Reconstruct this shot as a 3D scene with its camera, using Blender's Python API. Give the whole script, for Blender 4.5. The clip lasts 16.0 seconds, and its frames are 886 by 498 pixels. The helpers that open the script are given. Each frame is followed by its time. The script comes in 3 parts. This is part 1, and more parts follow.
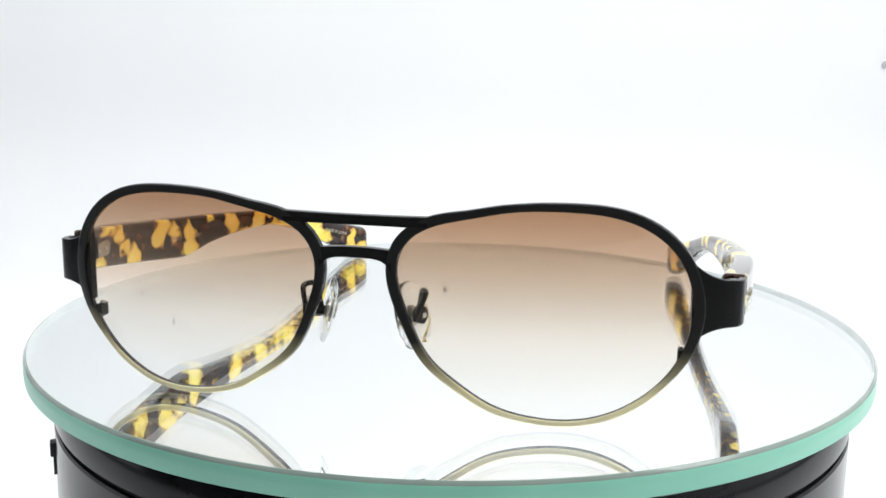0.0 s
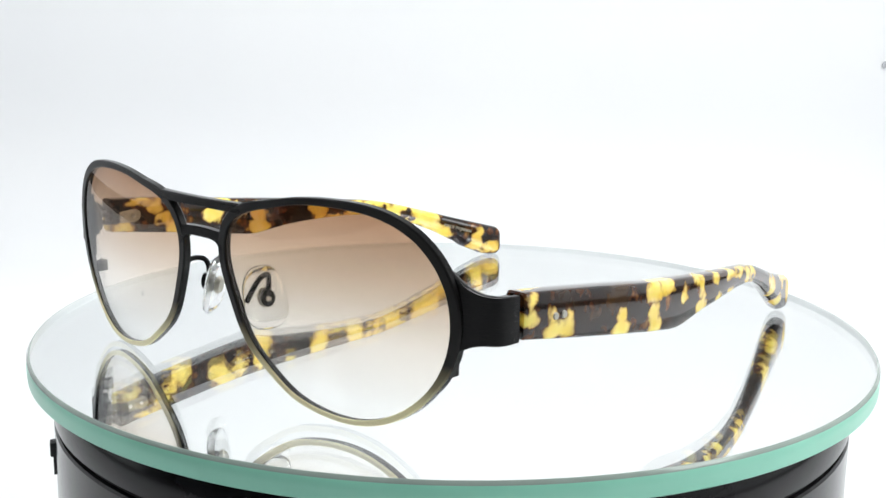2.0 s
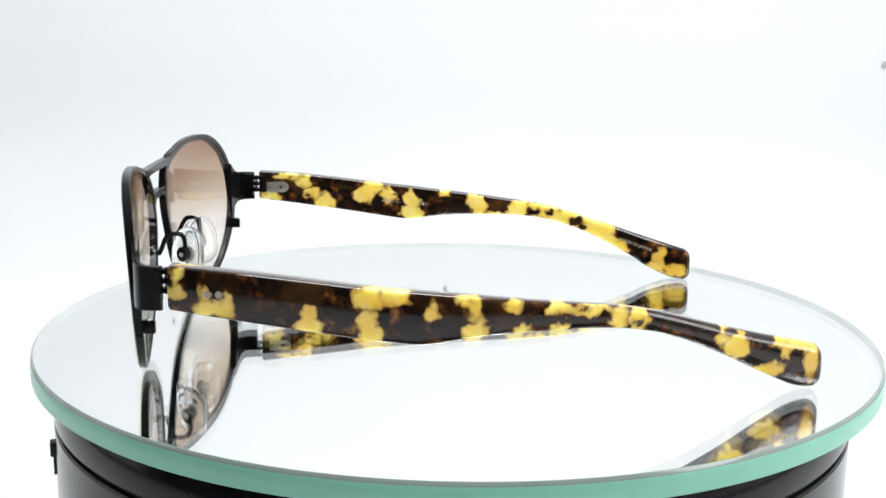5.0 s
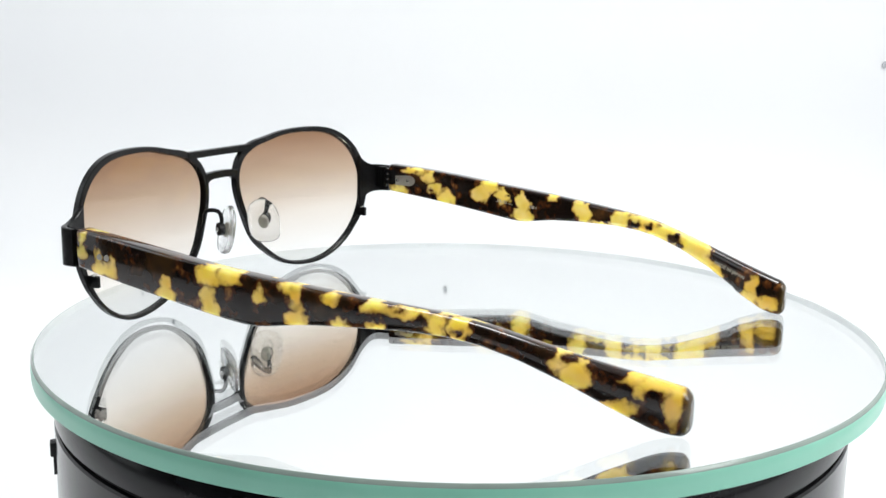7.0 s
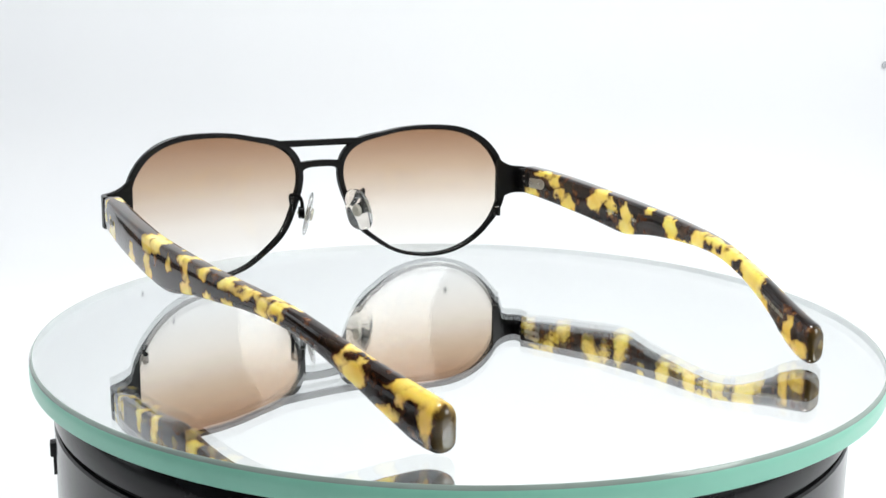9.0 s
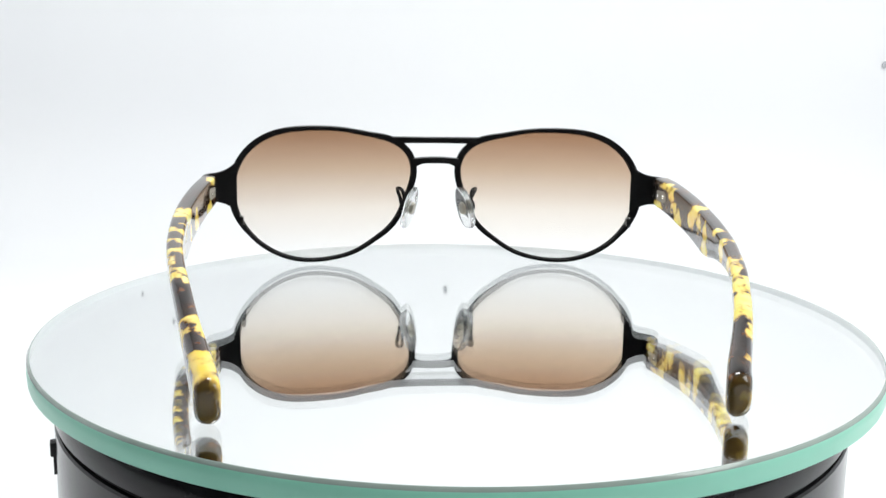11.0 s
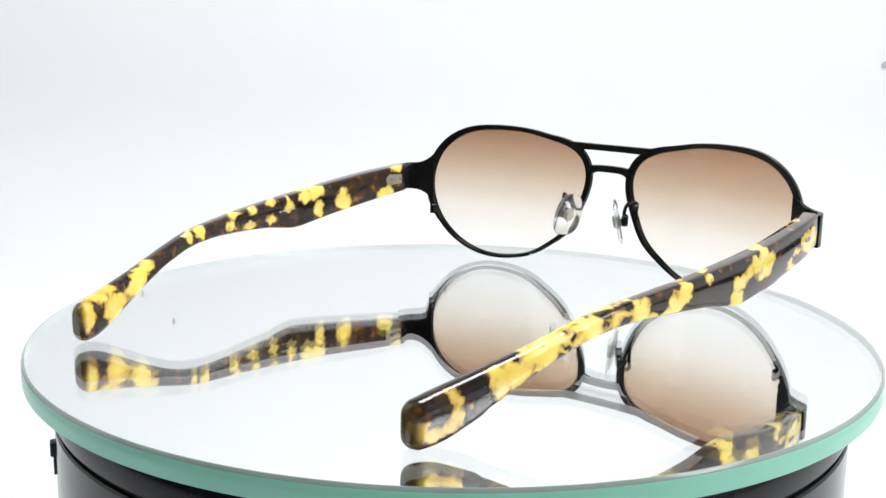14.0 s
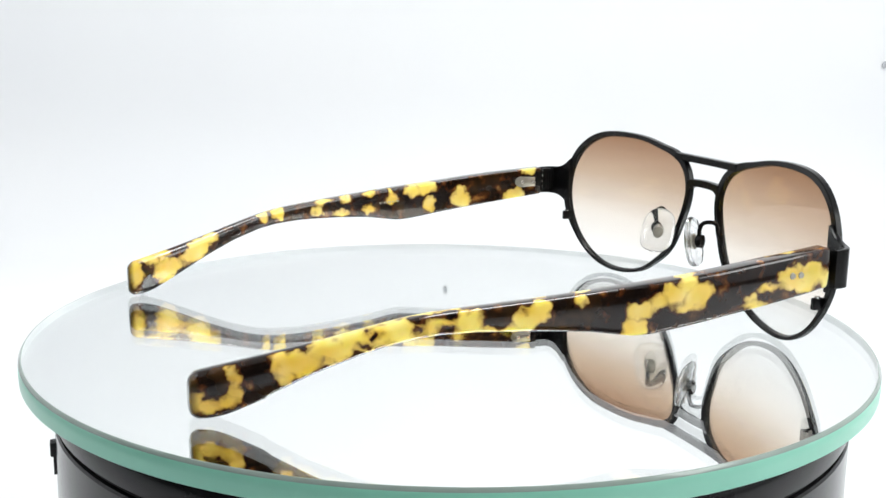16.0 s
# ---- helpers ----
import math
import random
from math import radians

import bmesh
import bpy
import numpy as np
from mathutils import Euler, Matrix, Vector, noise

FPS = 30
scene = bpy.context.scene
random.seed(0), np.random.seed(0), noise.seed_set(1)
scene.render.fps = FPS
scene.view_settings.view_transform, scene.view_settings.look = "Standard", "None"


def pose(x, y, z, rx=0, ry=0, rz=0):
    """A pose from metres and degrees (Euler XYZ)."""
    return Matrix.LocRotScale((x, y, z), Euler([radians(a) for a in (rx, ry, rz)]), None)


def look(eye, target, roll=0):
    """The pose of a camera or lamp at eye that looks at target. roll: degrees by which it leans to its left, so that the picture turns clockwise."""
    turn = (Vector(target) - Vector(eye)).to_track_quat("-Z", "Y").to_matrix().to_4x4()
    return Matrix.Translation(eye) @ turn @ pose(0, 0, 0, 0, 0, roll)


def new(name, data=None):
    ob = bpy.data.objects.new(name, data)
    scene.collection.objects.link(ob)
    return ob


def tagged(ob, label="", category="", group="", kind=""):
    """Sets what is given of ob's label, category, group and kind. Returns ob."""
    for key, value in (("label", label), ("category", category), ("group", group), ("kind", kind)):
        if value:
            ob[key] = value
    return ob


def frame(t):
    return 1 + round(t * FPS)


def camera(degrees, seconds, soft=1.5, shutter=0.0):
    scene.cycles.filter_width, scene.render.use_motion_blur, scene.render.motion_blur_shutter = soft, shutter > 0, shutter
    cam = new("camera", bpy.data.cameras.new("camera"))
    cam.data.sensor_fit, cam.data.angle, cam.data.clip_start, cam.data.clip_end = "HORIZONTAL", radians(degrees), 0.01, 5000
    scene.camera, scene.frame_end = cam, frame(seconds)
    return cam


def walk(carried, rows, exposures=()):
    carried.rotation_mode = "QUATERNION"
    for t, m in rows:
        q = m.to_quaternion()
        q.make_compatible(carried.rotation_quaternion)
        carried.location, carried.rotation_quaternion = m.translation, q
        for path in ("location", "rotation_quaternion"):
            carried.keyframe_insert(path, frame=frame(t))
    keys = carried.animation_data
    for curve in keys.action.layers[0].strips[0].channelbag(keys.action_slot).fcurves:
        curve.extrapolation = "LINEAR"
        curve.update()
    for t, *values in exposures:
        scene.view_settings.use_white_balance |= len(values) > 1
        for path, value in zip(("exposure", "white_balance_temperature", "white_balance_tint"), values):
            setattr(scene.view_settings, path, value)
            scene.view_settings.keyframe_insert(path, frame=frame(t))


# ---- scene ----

# ---------------------------------------------------------------- camera: stands still
EYE = Vector((0.0, -0.26445, 0.07190))
AIM = Vector((-0.009383, 0.979980, -0.198875))
cam = camera(43.934, 16.0)
walk(cam, [(0, look(EYE, EYE + AIM, 0.8236)), (16, look(EYE, EYE + AIM, 0.8236))])

# ---------------------------------------------------------------- light: a white tent with soft lamps
world = bpy.data.worlds.new("tent_surroundings")
world.use_nodes = True
world.node_tree.nodes["Background"].inputs[0].default_value = (0.9, 0.95, 1.0, 1)
world.node_tree.nodes["Background"].inputs[1].default_value = 0.05
scene.world = world
scene.view_settings.exposure = 0.0


def area_lamp(name, eye, target, sx, sy, power, colour=(1, 1, 1)):
    data = bpy.data.lights.new(name, "AREA")
    data.shape, data.size, data.size_y = "RECTANGLE", sx, sy
    data.energy, data.color = power, colour
    ob = new(name, data)
    ob.matrix_world = look(eye, target)
    return ob


area_lamp("top_panel", (0.06, 0.05, 0.80), (0.06, 0.05, 0), 0.34, 0.28, 5.85, (0.985, 1.0, 0.99))
area_lamp("side_lamp_right", (0.56, -0.25, 0.36), (0, 0.15, 0.05), 0.30, 0.40, 2.65, (0.985, 1.0, 0.99))
area_lamp("side_lamp_left", (-0.58, -0.05, 0.42), (0, 0.25, 0.05), 0.30, 0.40, 0.70, (0.90, 0.96, 1.0))


# ---------------------------------------------------------------- materials
def material(name):
    m = bpy.data.materials.new(name)
    m.use_nodes = True
    t = m.node_tree
    return m, t, t.nodes["Principled BSDF"]


def node(t, kind, **values):
    n = t.nodes.new(kind)
    for key, value in values.items():
        setattr(n, key, value)
    return n


def link(t, a, b):
    t.links.new(a, b)


def noise_node(t, scale, detail=4.0, coords=None):
    n = node(t, "ShaderNodeTexNoise")
    n.inputs["Scale"].default_value, n.inputs["Detail"].default_value = scale, detail
    if coords is None:
        coords = node(t, "ShaderNodeTexCoord").outputs["Object"]
    link(t, coords, n.inputs["Vector"])
    return n


def ramp_node(t, source, stops):
    r = node(t, "ShaderNodeValToRGB")
    el = r.color_ramp.elements
    while len(el) < len(stops):
        el.new(0.5)
    for e, (pos, col) in zip(el, stops):
        e.position, e.color = pos, (*col, 1)
    link(t, source, r.inputs["Fac"])
    return r


def bump(t, b, source, strength, distance):
    n = node(t, "ShaderNodeBump")
    n.inputs["Strength"].default_value, n.inputs["Distance"].default_value = strength, distance
    link(t, source, n.inputs["Height"])
    link(t, n.outputs["Normal"], b.inputs["Normal"])


def plain(name, colour, rough, metal=0.0, vary=0.15, scale=900.0, relief=0.00002):
    m, t, b = material(name)
    n = noise_node(t, scale, 5)
    lo, hi = [c * (1 - vary) for c in colour], [min(1, c * (1 + vary)) for c in colour]
    link(t, ramp_node(t, n.outputs["Fac"], [(0.3, lo), (0.7, hi)]).outputs["Color"], b.inputs["Base Color"])
    b.inputs["Roughness"].default_value, b.inputs["Metallic"].default_value = rough, metal
    if relief:
        bump(t, b, n.outputs["Fac"], 0.3, relief)
    return m


def cloth_white(name):
    m, t, b = material(name)
    n = noise_node(t, 3.0, 3)
    link(t, ramp_node(t, n.outputs["Fac"], [(0.3, (0.80, 0.81, 0.83)), (0.7, (0.84, 0.845, 0.85))]).outputs["Color"], b.inputs["Base Color"])
    b.inputs["Roughness"].default_value = 0.9
    b.inputs["Specular IOR Level"].default_value = 0.2
    weave = noise_node(t, 700.0, 2)
    bump(t, b, weave.outputs["Fac"], 0.15, 0.0002)
    return m


def black_metal():
    m, t, b = material("black_lacquered_metal")
    co = node(t, "ShaderNodeTexCoord").outputs["Object"]
    mp = node(t, "ShaderNodeMapping")
    mp.inputs["Scale"].default_value = (1, 1, 14)
    link(t, co, mp.inputs["Vector"])
    n = noise_node(t, 900.0, 4, mp.outputs["Vector"])
    link(t, ramp_node(t, n.outputs["Fac"], [(0.3, (0.005, 0.005, 0.0055)), (0.75, (0.011, 0.0105, 0.0105))]).outputs["Color"], b.inputs["Base Color"])
    link(t, ramp_node(t, n.outputs["Fac"], [(0.2, (0.15, 0.15, 0.15)), (0.8, (0.22, 0.22, 0.22))]).outputs["Color"], b.inputs["Roughness"])
    b.inputs["Specular IOR Level"].default_value = 0.14
    bump(t, b, n.outputs["Fac"], 0.06, 0.00001)
    return m


def rim_front_metal():
    """Black lacquer that runs out over olive into pale brass at the foot of the rims."""
    m, t, b = material("black_to_brass_metal")
    co = node(t, "ShaderNodeTexCoord").outputs["Object"]
    sep = node(t, "ShaderNodeSeparateXYZ")
    link(t, co, sep.inputs[0])
    rng = node(t, "ShaderNodeMapRange")
    rng.inputs["From Min"].default_value, rng.inputs["From Max"].default_value = 0.0, 0.025
    link(t, sep.outputs["Z"], rng.inputs["Value"])
    col = ramp_node(t, rng.outputs["Result"], [(0.0, (0.93, 0.87, 0.58)), (0.24, (0.86, 0.78, 0.48)), (0.44, (0.26, 0.23, 0.14)), (0.62, (0.014, 0.013, 0.012)), (1.0, (0.007, 0.007, 0.007))])
    link(t, col.outputs["Color"], b.inputs["Base Color"])
    met = ramp_node(t, rng.outputs["Result"], [(0.1, (0.15, 0.15, 0.15)), (0.6, (0.0, 0.0, 0.0))])
    link(t, met.outputs["Color"], b.inputs["Metallic"])
    n = noise_node(t, 1500.0, 4)
    b.inputs["Specular IOR Level"].default_value = 0.14
    link(t, ramp_node(t, n.outputs["Fac"], [(0.2, (0.28, 0.28, 0.28)), (0.8, (0.32, 0.32, 0.32))]).outputs["Color"], b.inputs["Roughness"])
    return m


def lens_glass():
    """Brown tint that fades to clear towards the foot, with the gloss of both faces."""
    m, t, b = material("brown_gradient_lens")
    t.nodes.remove(b)
    out = t.nodes["Material Output"]
    co = node(t, "ShaderNodeTexCoord").outputs["Object"]
    sep = node(t, "ShaderNodeSeparateXYZ")
    link(t, co, sep.inputs[0])
    rng = node(t, "ShaderNodeMapRange")
    rng.inputs["From Min"].default_value, rng.inputs["From Max"].default_value = 0.0, 0.042
    link(t, sep.outputs["Z"], rng.inputs["Value"])
    col = ramp_node(t, rng.outputs["Result"], [(0.12, (0.988, 0.981, 0.970)), (0.40, (0.94, 0.90, 0.852)), (0.70, (0.775, 0.662, 0.56)), (1.0, (0.585, 0.422, 0.312))])
    tr = node(t, "ShaderNodeBsdfTransparent")
    link(t, col.outputs["Color"], tr.inputs["Color"])
    gl = node(t, "ShaderNodeBsdfGlossy")
    gl.inputs["Roughness"].default_value = 0.015
    lw = node(t, "ShaderNodeLayerWeight")
    lw.inputs["Blend"].default_value = 0.5
    pw = node(t, "ShaderNodeMath", operation="POWER")
    pw.inputs[1].default_value = 5.0
    link(t, lw.outputs["Facing"], pw.inputs[0])
    fr = node(t, "ShaderNodeMapRange")
    fr.inputs["To Min"].default_value, fr.inputs["To Max"].default_value = 0.018, 0.8
    link(t, pw.outputs[0], fr.inputs["Value"])
    mix = node(t, "ShaderNodeMixShader")
    link(t, fr.outputs[0], mix.inputs[0])
    link(t, tr.outputs[0], mix.inputs[1])
    link(t, gl.outputs[0], mix.inputs[2])
    link(t, mix.outputs[0], out.inputs["Surface"])
    return m


def clear_plastic():
    """Clear, faintly clouded silicone."""
    m, t, b = material("clear_silicone")
    cloud = noise_node(t, 400.0, 3)
    link(t, ramp_node(t, cloud.outputs["Fac"], [(0.3, (0.93, 0.94, 0.94)), (0.7, (0.98, 0.985, 0.985))]).outputs["Color"], b.inputs["Base Color"])
    b.inputs["Transmission Weight"].default_value = 0.96
    b.inputs["Roughness"].default_value = 0.04
    b.inputs["IOR"].default_value = 1.43
    bump(t, b, noise_node(t, 300.0, 2).outputs["Fac"], 0.1, 0.0003)
    return m


def tortoise(name, blobs, isles, inner_blobs, inner_isles, middle, seed):
    """Polished acetate: honey-yellow patches (y, z, half length, half height in mm) in dark brown, with a red-brown seam.
    The patches of the outer face run over into those of the inner face about the slab's middle."""
    m, t, b = material(name)
    co = node(t, "ShaderNodeTexCoord").outputs["Object"]
    off = node(t, "ShaderNodeVectorMath", operation="ADD")
    off.inputs[1].default_value = (seed, 0, 0)
    link(t, co, off.inputs[0])

    def warp(scale, amount, coords):
        n = noise_node(t, scale, 1, off.outputs[0])
        sub = node(t, "ShaderNodeVectorMath", operation="SUBTRACT")
        sub.inputs[1].default_value = (0.5, 0.5, 0.5)
        link(t, n.outputs["Color"], sub.inputs[0])
        mul = node(t, "ShaderNodeVectorMath", operation="SCALE")
        mul.inputs["Scale"].default_value = amount
        link(t, sub.outputs[0], mul.inputs[0])
        add = node(t, "ShaderNodeVectorMath", operation="ADD")
        link(t, coords, add.inputs[0])
        link(t, mul.outputs[0], add.inputs[1])
        return add.outputs[0]

    place = warp(1100.0, 0.0009, warp(360.0, 0.0036, co))

    def spots(items):
        """Distance in mm from the nearest of the spots' edges."""
        total = None
        for y, z, ry, rz in items:
            s = node(t, "ShaderNodeVectorMath", operation="SUBTRACT")
            s.inputs[1].default_value = (0, y / 1000, z / 1000)
            link(t, place, s.inputs[0])
            k = node(t, "ShaderNodeVectorMath", operation="MULTIPLY")
            k.inputs[1].default_value = (0, 1000 / ry, 1000 / rz)
            link(t, s.outputs[0], k.inputs[0])
            d = node(t, "ShaderNodeVectorMath", operation="LENGTH")
            link(t, k.outputs[0], d.inputs[0])
            q = node(t, "ShaderNodeMath", operation="MULTIPLY_ADD")
            q.inputs[1].default_value, q.inputs[2].default_value = min(ry, rz), -min(ry, rz)
            link(t, d.outputs["Value"], q.inputs[0])
            if total is None:
                total = q.outputs[0]
            else:
                mn = node(t, "ShaderNodeMath", operation="SMOOTH_MIN")
                mn.inputs[2].default_value = 1.0
                link(t, total, mn.inputs[0])
                link(t, q.outputs[0], mn.inputs[1])
                total = mn.outputs[0]
        return total

    def face(patches, holes):
        flip = node(t, "ShaderNodeMath", operation="MULTIPLY")
        flip.inputs[1].default_value = -1.0
        link(t, spots(holes), flip.inputs[0])
        both = node(t, "ShaderNodeMath", operation="MAXIMUM")
        link(t, spots(patches), both.inputs[0])
        link(t, flip.outputs[0], both.inputs[1])
        return both.outputs[0]

    # how far out of the slab's middle a point lies
    where = node(t, "ShaderNodeSeparateXYZ")
    link(t, co, where.inputs[0])
    reach = node(t, "ShaderNodeMapRange")
    reach.inputs["From Min"].default_value, reach.inputs["From Max"].default_value = 0.014, 0.144
    link(t, where.outputs["Y"], reach.inputs["Value"])
    line = ramp_node(t, reach.outputs["Result"], [((y - 14) / 130, (x / 100,) * 3) for y, x in zip(TEMPLE_Y, middle)])
    wide = node(t, "ShaderNodeMath", operation="ABSOLUTE")
    link(t, where.outputs["X"], wide.inputs[0])
    off_mid = node(t, "ShaderNodeMath", operation="MULTIPLY_ADD")
    off_mid.inputs[1].default_value = -0.1
    link(t, line.outputs["Color"], off_mid.inputs[0])
    link(t, wide.outputs[0], off_mid.inputs[2])
    depth = node(t, "ShaderNodeMapRange", interpolation_type="SMOOTHSTEP")
    depth.inputs["From Min"].default_value, depth.inputs["From Max"].default_value = -0.0011, 0.0011
    link(t, off_mid.outputs[0], depth.inputs["Value"])
    both = node(t, "ShaderNodeMix", data_type="FLOAT")
    link(t, depth.outputs["Result"], both.inputs["Factor"])
    link(t, face(inner_blobs, inner_isles), both.inputs["A"])
    link(t, face(blobs, isles), both.inputs["B"])
    slab = node(t, "ShaderNodeMapping")
    slab.inputs["Scale"].default_value = (700, 170, 170)
    link(t, off.outputs[0], slab.inputs["Vector"])
    layers = noise_node(t, 1.0, 2, slab.outputs[0])
    uneven = node(t, "ShaderNodeMath", operation="MULTIPLY_ADD")
    uneven.inputs[1].default_value, uneven.inputs[2].default_value = 1.3, -0.78
    link(t, layers.outputs["Fac"], uneven.inputs[0])
    joined = node(t, "ShaderNodeMath", operation="ADD")
    link(t, both.outputs[0], joined.inputs[0])
    link(t, uneven.outputs[0], joined.inputs[1])
    field = joined.outputs[0]
    rng = node(t, "ShaderNodeMapRange")
    rng.inputs["From Min"].default_value, rng.inputs["From Max"].default_value = -1.3, 1.3
    link(t, field, rng.inputs["Value"])
    cloud = noise_node(t, 330.0, 3, off.outputs[0])
    dark = ramp_node(t, cloud.outputs["Fac"], [(0.40, (0.007, 0.004, 0.003)), (0.55, (0.020, 0.008, 0.004)), (0.64, (0.085, 0.027, 0.008)), (0.74, (0.30, 0.13, 0.03))])
    honey = ramp_node(t, noise_node(t, 260.0, 1, off.outputs[0]).outputs["Fac"], [(0.3, (0.82, 0.63, 0.12)), (0.55, (0.87, 0.70, 0.20)), (0.8, (0.91, 0.77, 0.31))])
    # the thicker tips have a deeper, smokier amber
    along = node(t, "ShaderNodeSeparateXYZ")
    link(t, place, along.inputs[0])
    tip = node(t, "ShaderNodeMapRange")
    tip.inputs["From Min"].default_value, tip.inputs["From Max"].default_value = 0.118, 0.136
    tip.inputs["To Max"].default_value = 0.45
    link(t, along.outputs["Y"], tip.inputs["Value"])
    amber = node(t, "ShaderNodeMix", data_type="RGBA")
    link(t, tip.outputs["Result"], amber.inputs["Factor"])
    link(t, honey.outputs["Color"], amber.inputs["A"])
    amber.inputs["B"].default_value = (0.66, 0.45, 0.05, 1)
    edge = ramp_node(t, rng.outputs["Result"], [(0.28, (0, 0, 0)), (0.44, (0.35, 0.35, 0.35)), (0.61, (1, 1, 1))])
    seam = ramp_node(t, rng.outputs["Result"], [(0.34, (0.42, 0.20, 0.03)), (0.66, (0.07, 0.018, 0.006))])
    seam_mix = node(t, "ShaderNodeMix", data_type="RGBA")
    body_fac = ramp_node(t, rng.outputs["Result"], [(0.50, (0, 0, 0)), (0.78, (1, 1, 1))])
    link(t, body_fac.outputs["Color"], seam_mix.inputs["Factor"])
    link(t, seam.outputs["Color"], seam_mix.inputs["A"])
    olive = node(t, "ShaderNodeMix", data_type="RGBA")
    broad = noise_node(t, 110.0, 2, off.outputs[0])
    link(t, ramp_node(t, broad.outputs["Fac"], [(0.50, (0, 0, 0)), (0.72, (0.75, 0.75, 0.75))]).outputs["Color"], olive.inputs["Factor"])
    link(t, dark.outputs["Color"], olive.inputs["A"])
    olive.inputs["B"].default_value = (0.065, 0.032, 0.010, 1)
    link(t, olive.outputs["Result"], seam_mix.inputs["B"])
    mix = node(t, "ShaderNodeMix", data_type="RGBA")
    link(t, edge.outputs["Color"], mix.inputs["Factor"])
    link(t, amber.outputs["Result"], mix.inputs["A"])
    link(t, seam_mix.outputs["Result"], mix.inputs["B"])
    # cut end of the slab: smoky olive brown
    cut = node(t, "ShaderNodeMapRange")
    cut.inputs["From Min"].default_value, cut.inputs["From Max"].default_value = 0.1420, 0.1434
    cut.inputs["To Max"].default_value = 0.85
    link(t, where.outputs["Y"], cut.inputs["Value"])
    ended = node(t, "ShaderNodeMix", data_type="RGBA")
    link(t, cut.outputs["Result"], ended.inputs["Factor"])
    link(t, mix.outputs["Result"], ended.inputs["A"])
    ended.inputs["B"].default_value = (0.085, 0.055, 0.014, 1)
    link(t, ended.outputs["Result"], b.inputs["Base Color"])
    b.inputs["Roughness"].default_value = 0.09
    b.inputs["IOR"].default_value = 1.42
    b.inputs["Coat Weight"].default_value = 0.6
    b.inputs["Coat Roughness"].default_value = 0.04
    b.inputs["Coat IOR"].default_value = 1.30
    sub = ramp_node(t, rng.outputs["Result"], [(0.2, (0.9, 0.9, 0.9)), (0.6, (0.15, 0.15, 0.15))])
    link(t, sub.outputs["Color"], b.inputs["Subsurface Weight"])
    b.inputs["Subsurface Radius"].default_value = (1.0, 0.75, 0.2)
    b.inputs["Subsurface Scale"].default_value = 0.008
    fine = noise_node(t, 120.0, 2)
    bump(t, b, fine.outputs["Fac"], 0.06, 0.0003)
    return m


def plate_glass():
    m, t, b = material("clear_plate_glass")
    b.inputs["Base Color"].default_value = (0.993, 1.0, 0.997, 1)
    b.inputs["Transmission Weight"].default_value = 1.0
    b.inputs["Roughness"].default_value = 0.0
    b.inputs["IOR"].default_value = 1.52
    return m


def mirror_silver():
    m, t, b = material("mirror_silvering")
    b.inputs["Base Color"].default_value = (0.97, 0.985, 0.985, 1)
    b.inputs["Metallic"].default_value = 1.0
    b.inputs["Roughness"].default_value = 0.0
    return m


def ground_edge(name, lo, hi, rough):
    """Ground glass edge: green with a soft sheen."""
    m, t, b = material(name)
    n = noise_node(t, 60.0, 4)
    link(t, ramp_node(t, n.outputs["Fac"], [(0.3, lo), (0.7, hi)]).outputs["Color"], b.inputs["Base Color"])
    b.inputs["Roughness"].default_value = rough
    bump(t, b, noise_node(t, 2500.0, 2).outputs["Fac"], 0.1, 0.00002)
    return m


WHITE = cloth_white("white_tent_cloth")
BLACK = black_metal()
RIM = rim_front_metal()
LENS = lens_glass()
CLEAR = clear_plastic()
STEEL = plain("polished_steel", (0.62, 0.62, 0.60), 0.25, 1.0, 0.08)
NICKEL = plain("grey_nickel", (0.42, 0.41, 0.36), 0.4, 0.5, 0.1)
BASE = plain("dark_grey_plastic", (0.008, 0.0078, 0.0088), 0.14, 0.0, 0.15, 400.0, 0.00001)
BASE.node_tree.nodes["Principled BSDF"].inputs["Specular IOR Level"].default_value = 0.22
PLATE = plain("dull_silver_plate", (0.36, 0.34, 0.29), 0.38, 0.7, 0.12)
GROOVE = plain("black_rubber", (0.006, 0.006, 0.006), 0.6, 0.0, 0.1)
GLASS = plate_glass()
MIRROR = mirror_silver()
EDGE = ground_edge("green_ground_glass_edge", (0.25, 0.60, 0.46), (0.28, 0.65, 0.50), 0.3)
INSIDE = plain("pale_inner_edge", (0.52, 0.55, 0.56), 0.7, 0.0, 0.05, 60.0, 0)
CHAMFER = ground_edge("grey_green_bevel", (0.26, 0.32, 0.29), (0.30, 0.37, 0.33), 0.12)
# near-black, for the added sheets that stand in for an unlit room
DARK = plain("dim_room_stand_in", (0.022, 0.023, 0.026), 0.9, 0.0, 0.3, 2.0, 0)
SPECK = plain("grey_dust", (0.42, 0.43, 0.45), 0.9, 0.0, 0.2)
PRINT = plain("pale_silver_print", (0.46, 0.43, 0.34), 0.4, 0.3, 0.1)

# patches on the faces of each temple: y, z, half length, half height
LEFT_OUT_A = [(16.6, 26.7, 1, 1.5), (15.8, 23.5, 1.9, 0.9), (23.2, 20.7, 3, 1.4), (21.6, 23.2, 1, 1.1), (25.7, 22.4, 0.8, 1.5), (40.5, 20, 1.4, 1.6), (40.8, 17.4, 2.5, 1.5), (51.1, 23.1, 2.9, 2.1), (56.2, 23.3, 2.7, 1.8), (51.6, 16.9, 1.9, 3.2), (62.8, 19.4, 1.2, 1), (63.3, 21.5, 0.5, 1), (69.2, 22.6, 1.4, 0.5), (71, 20.8, 0.9, 1.8), (70.9, 16.2, 2.1, 1.5), (72.1, 17.7, 0.7, 1.1)]
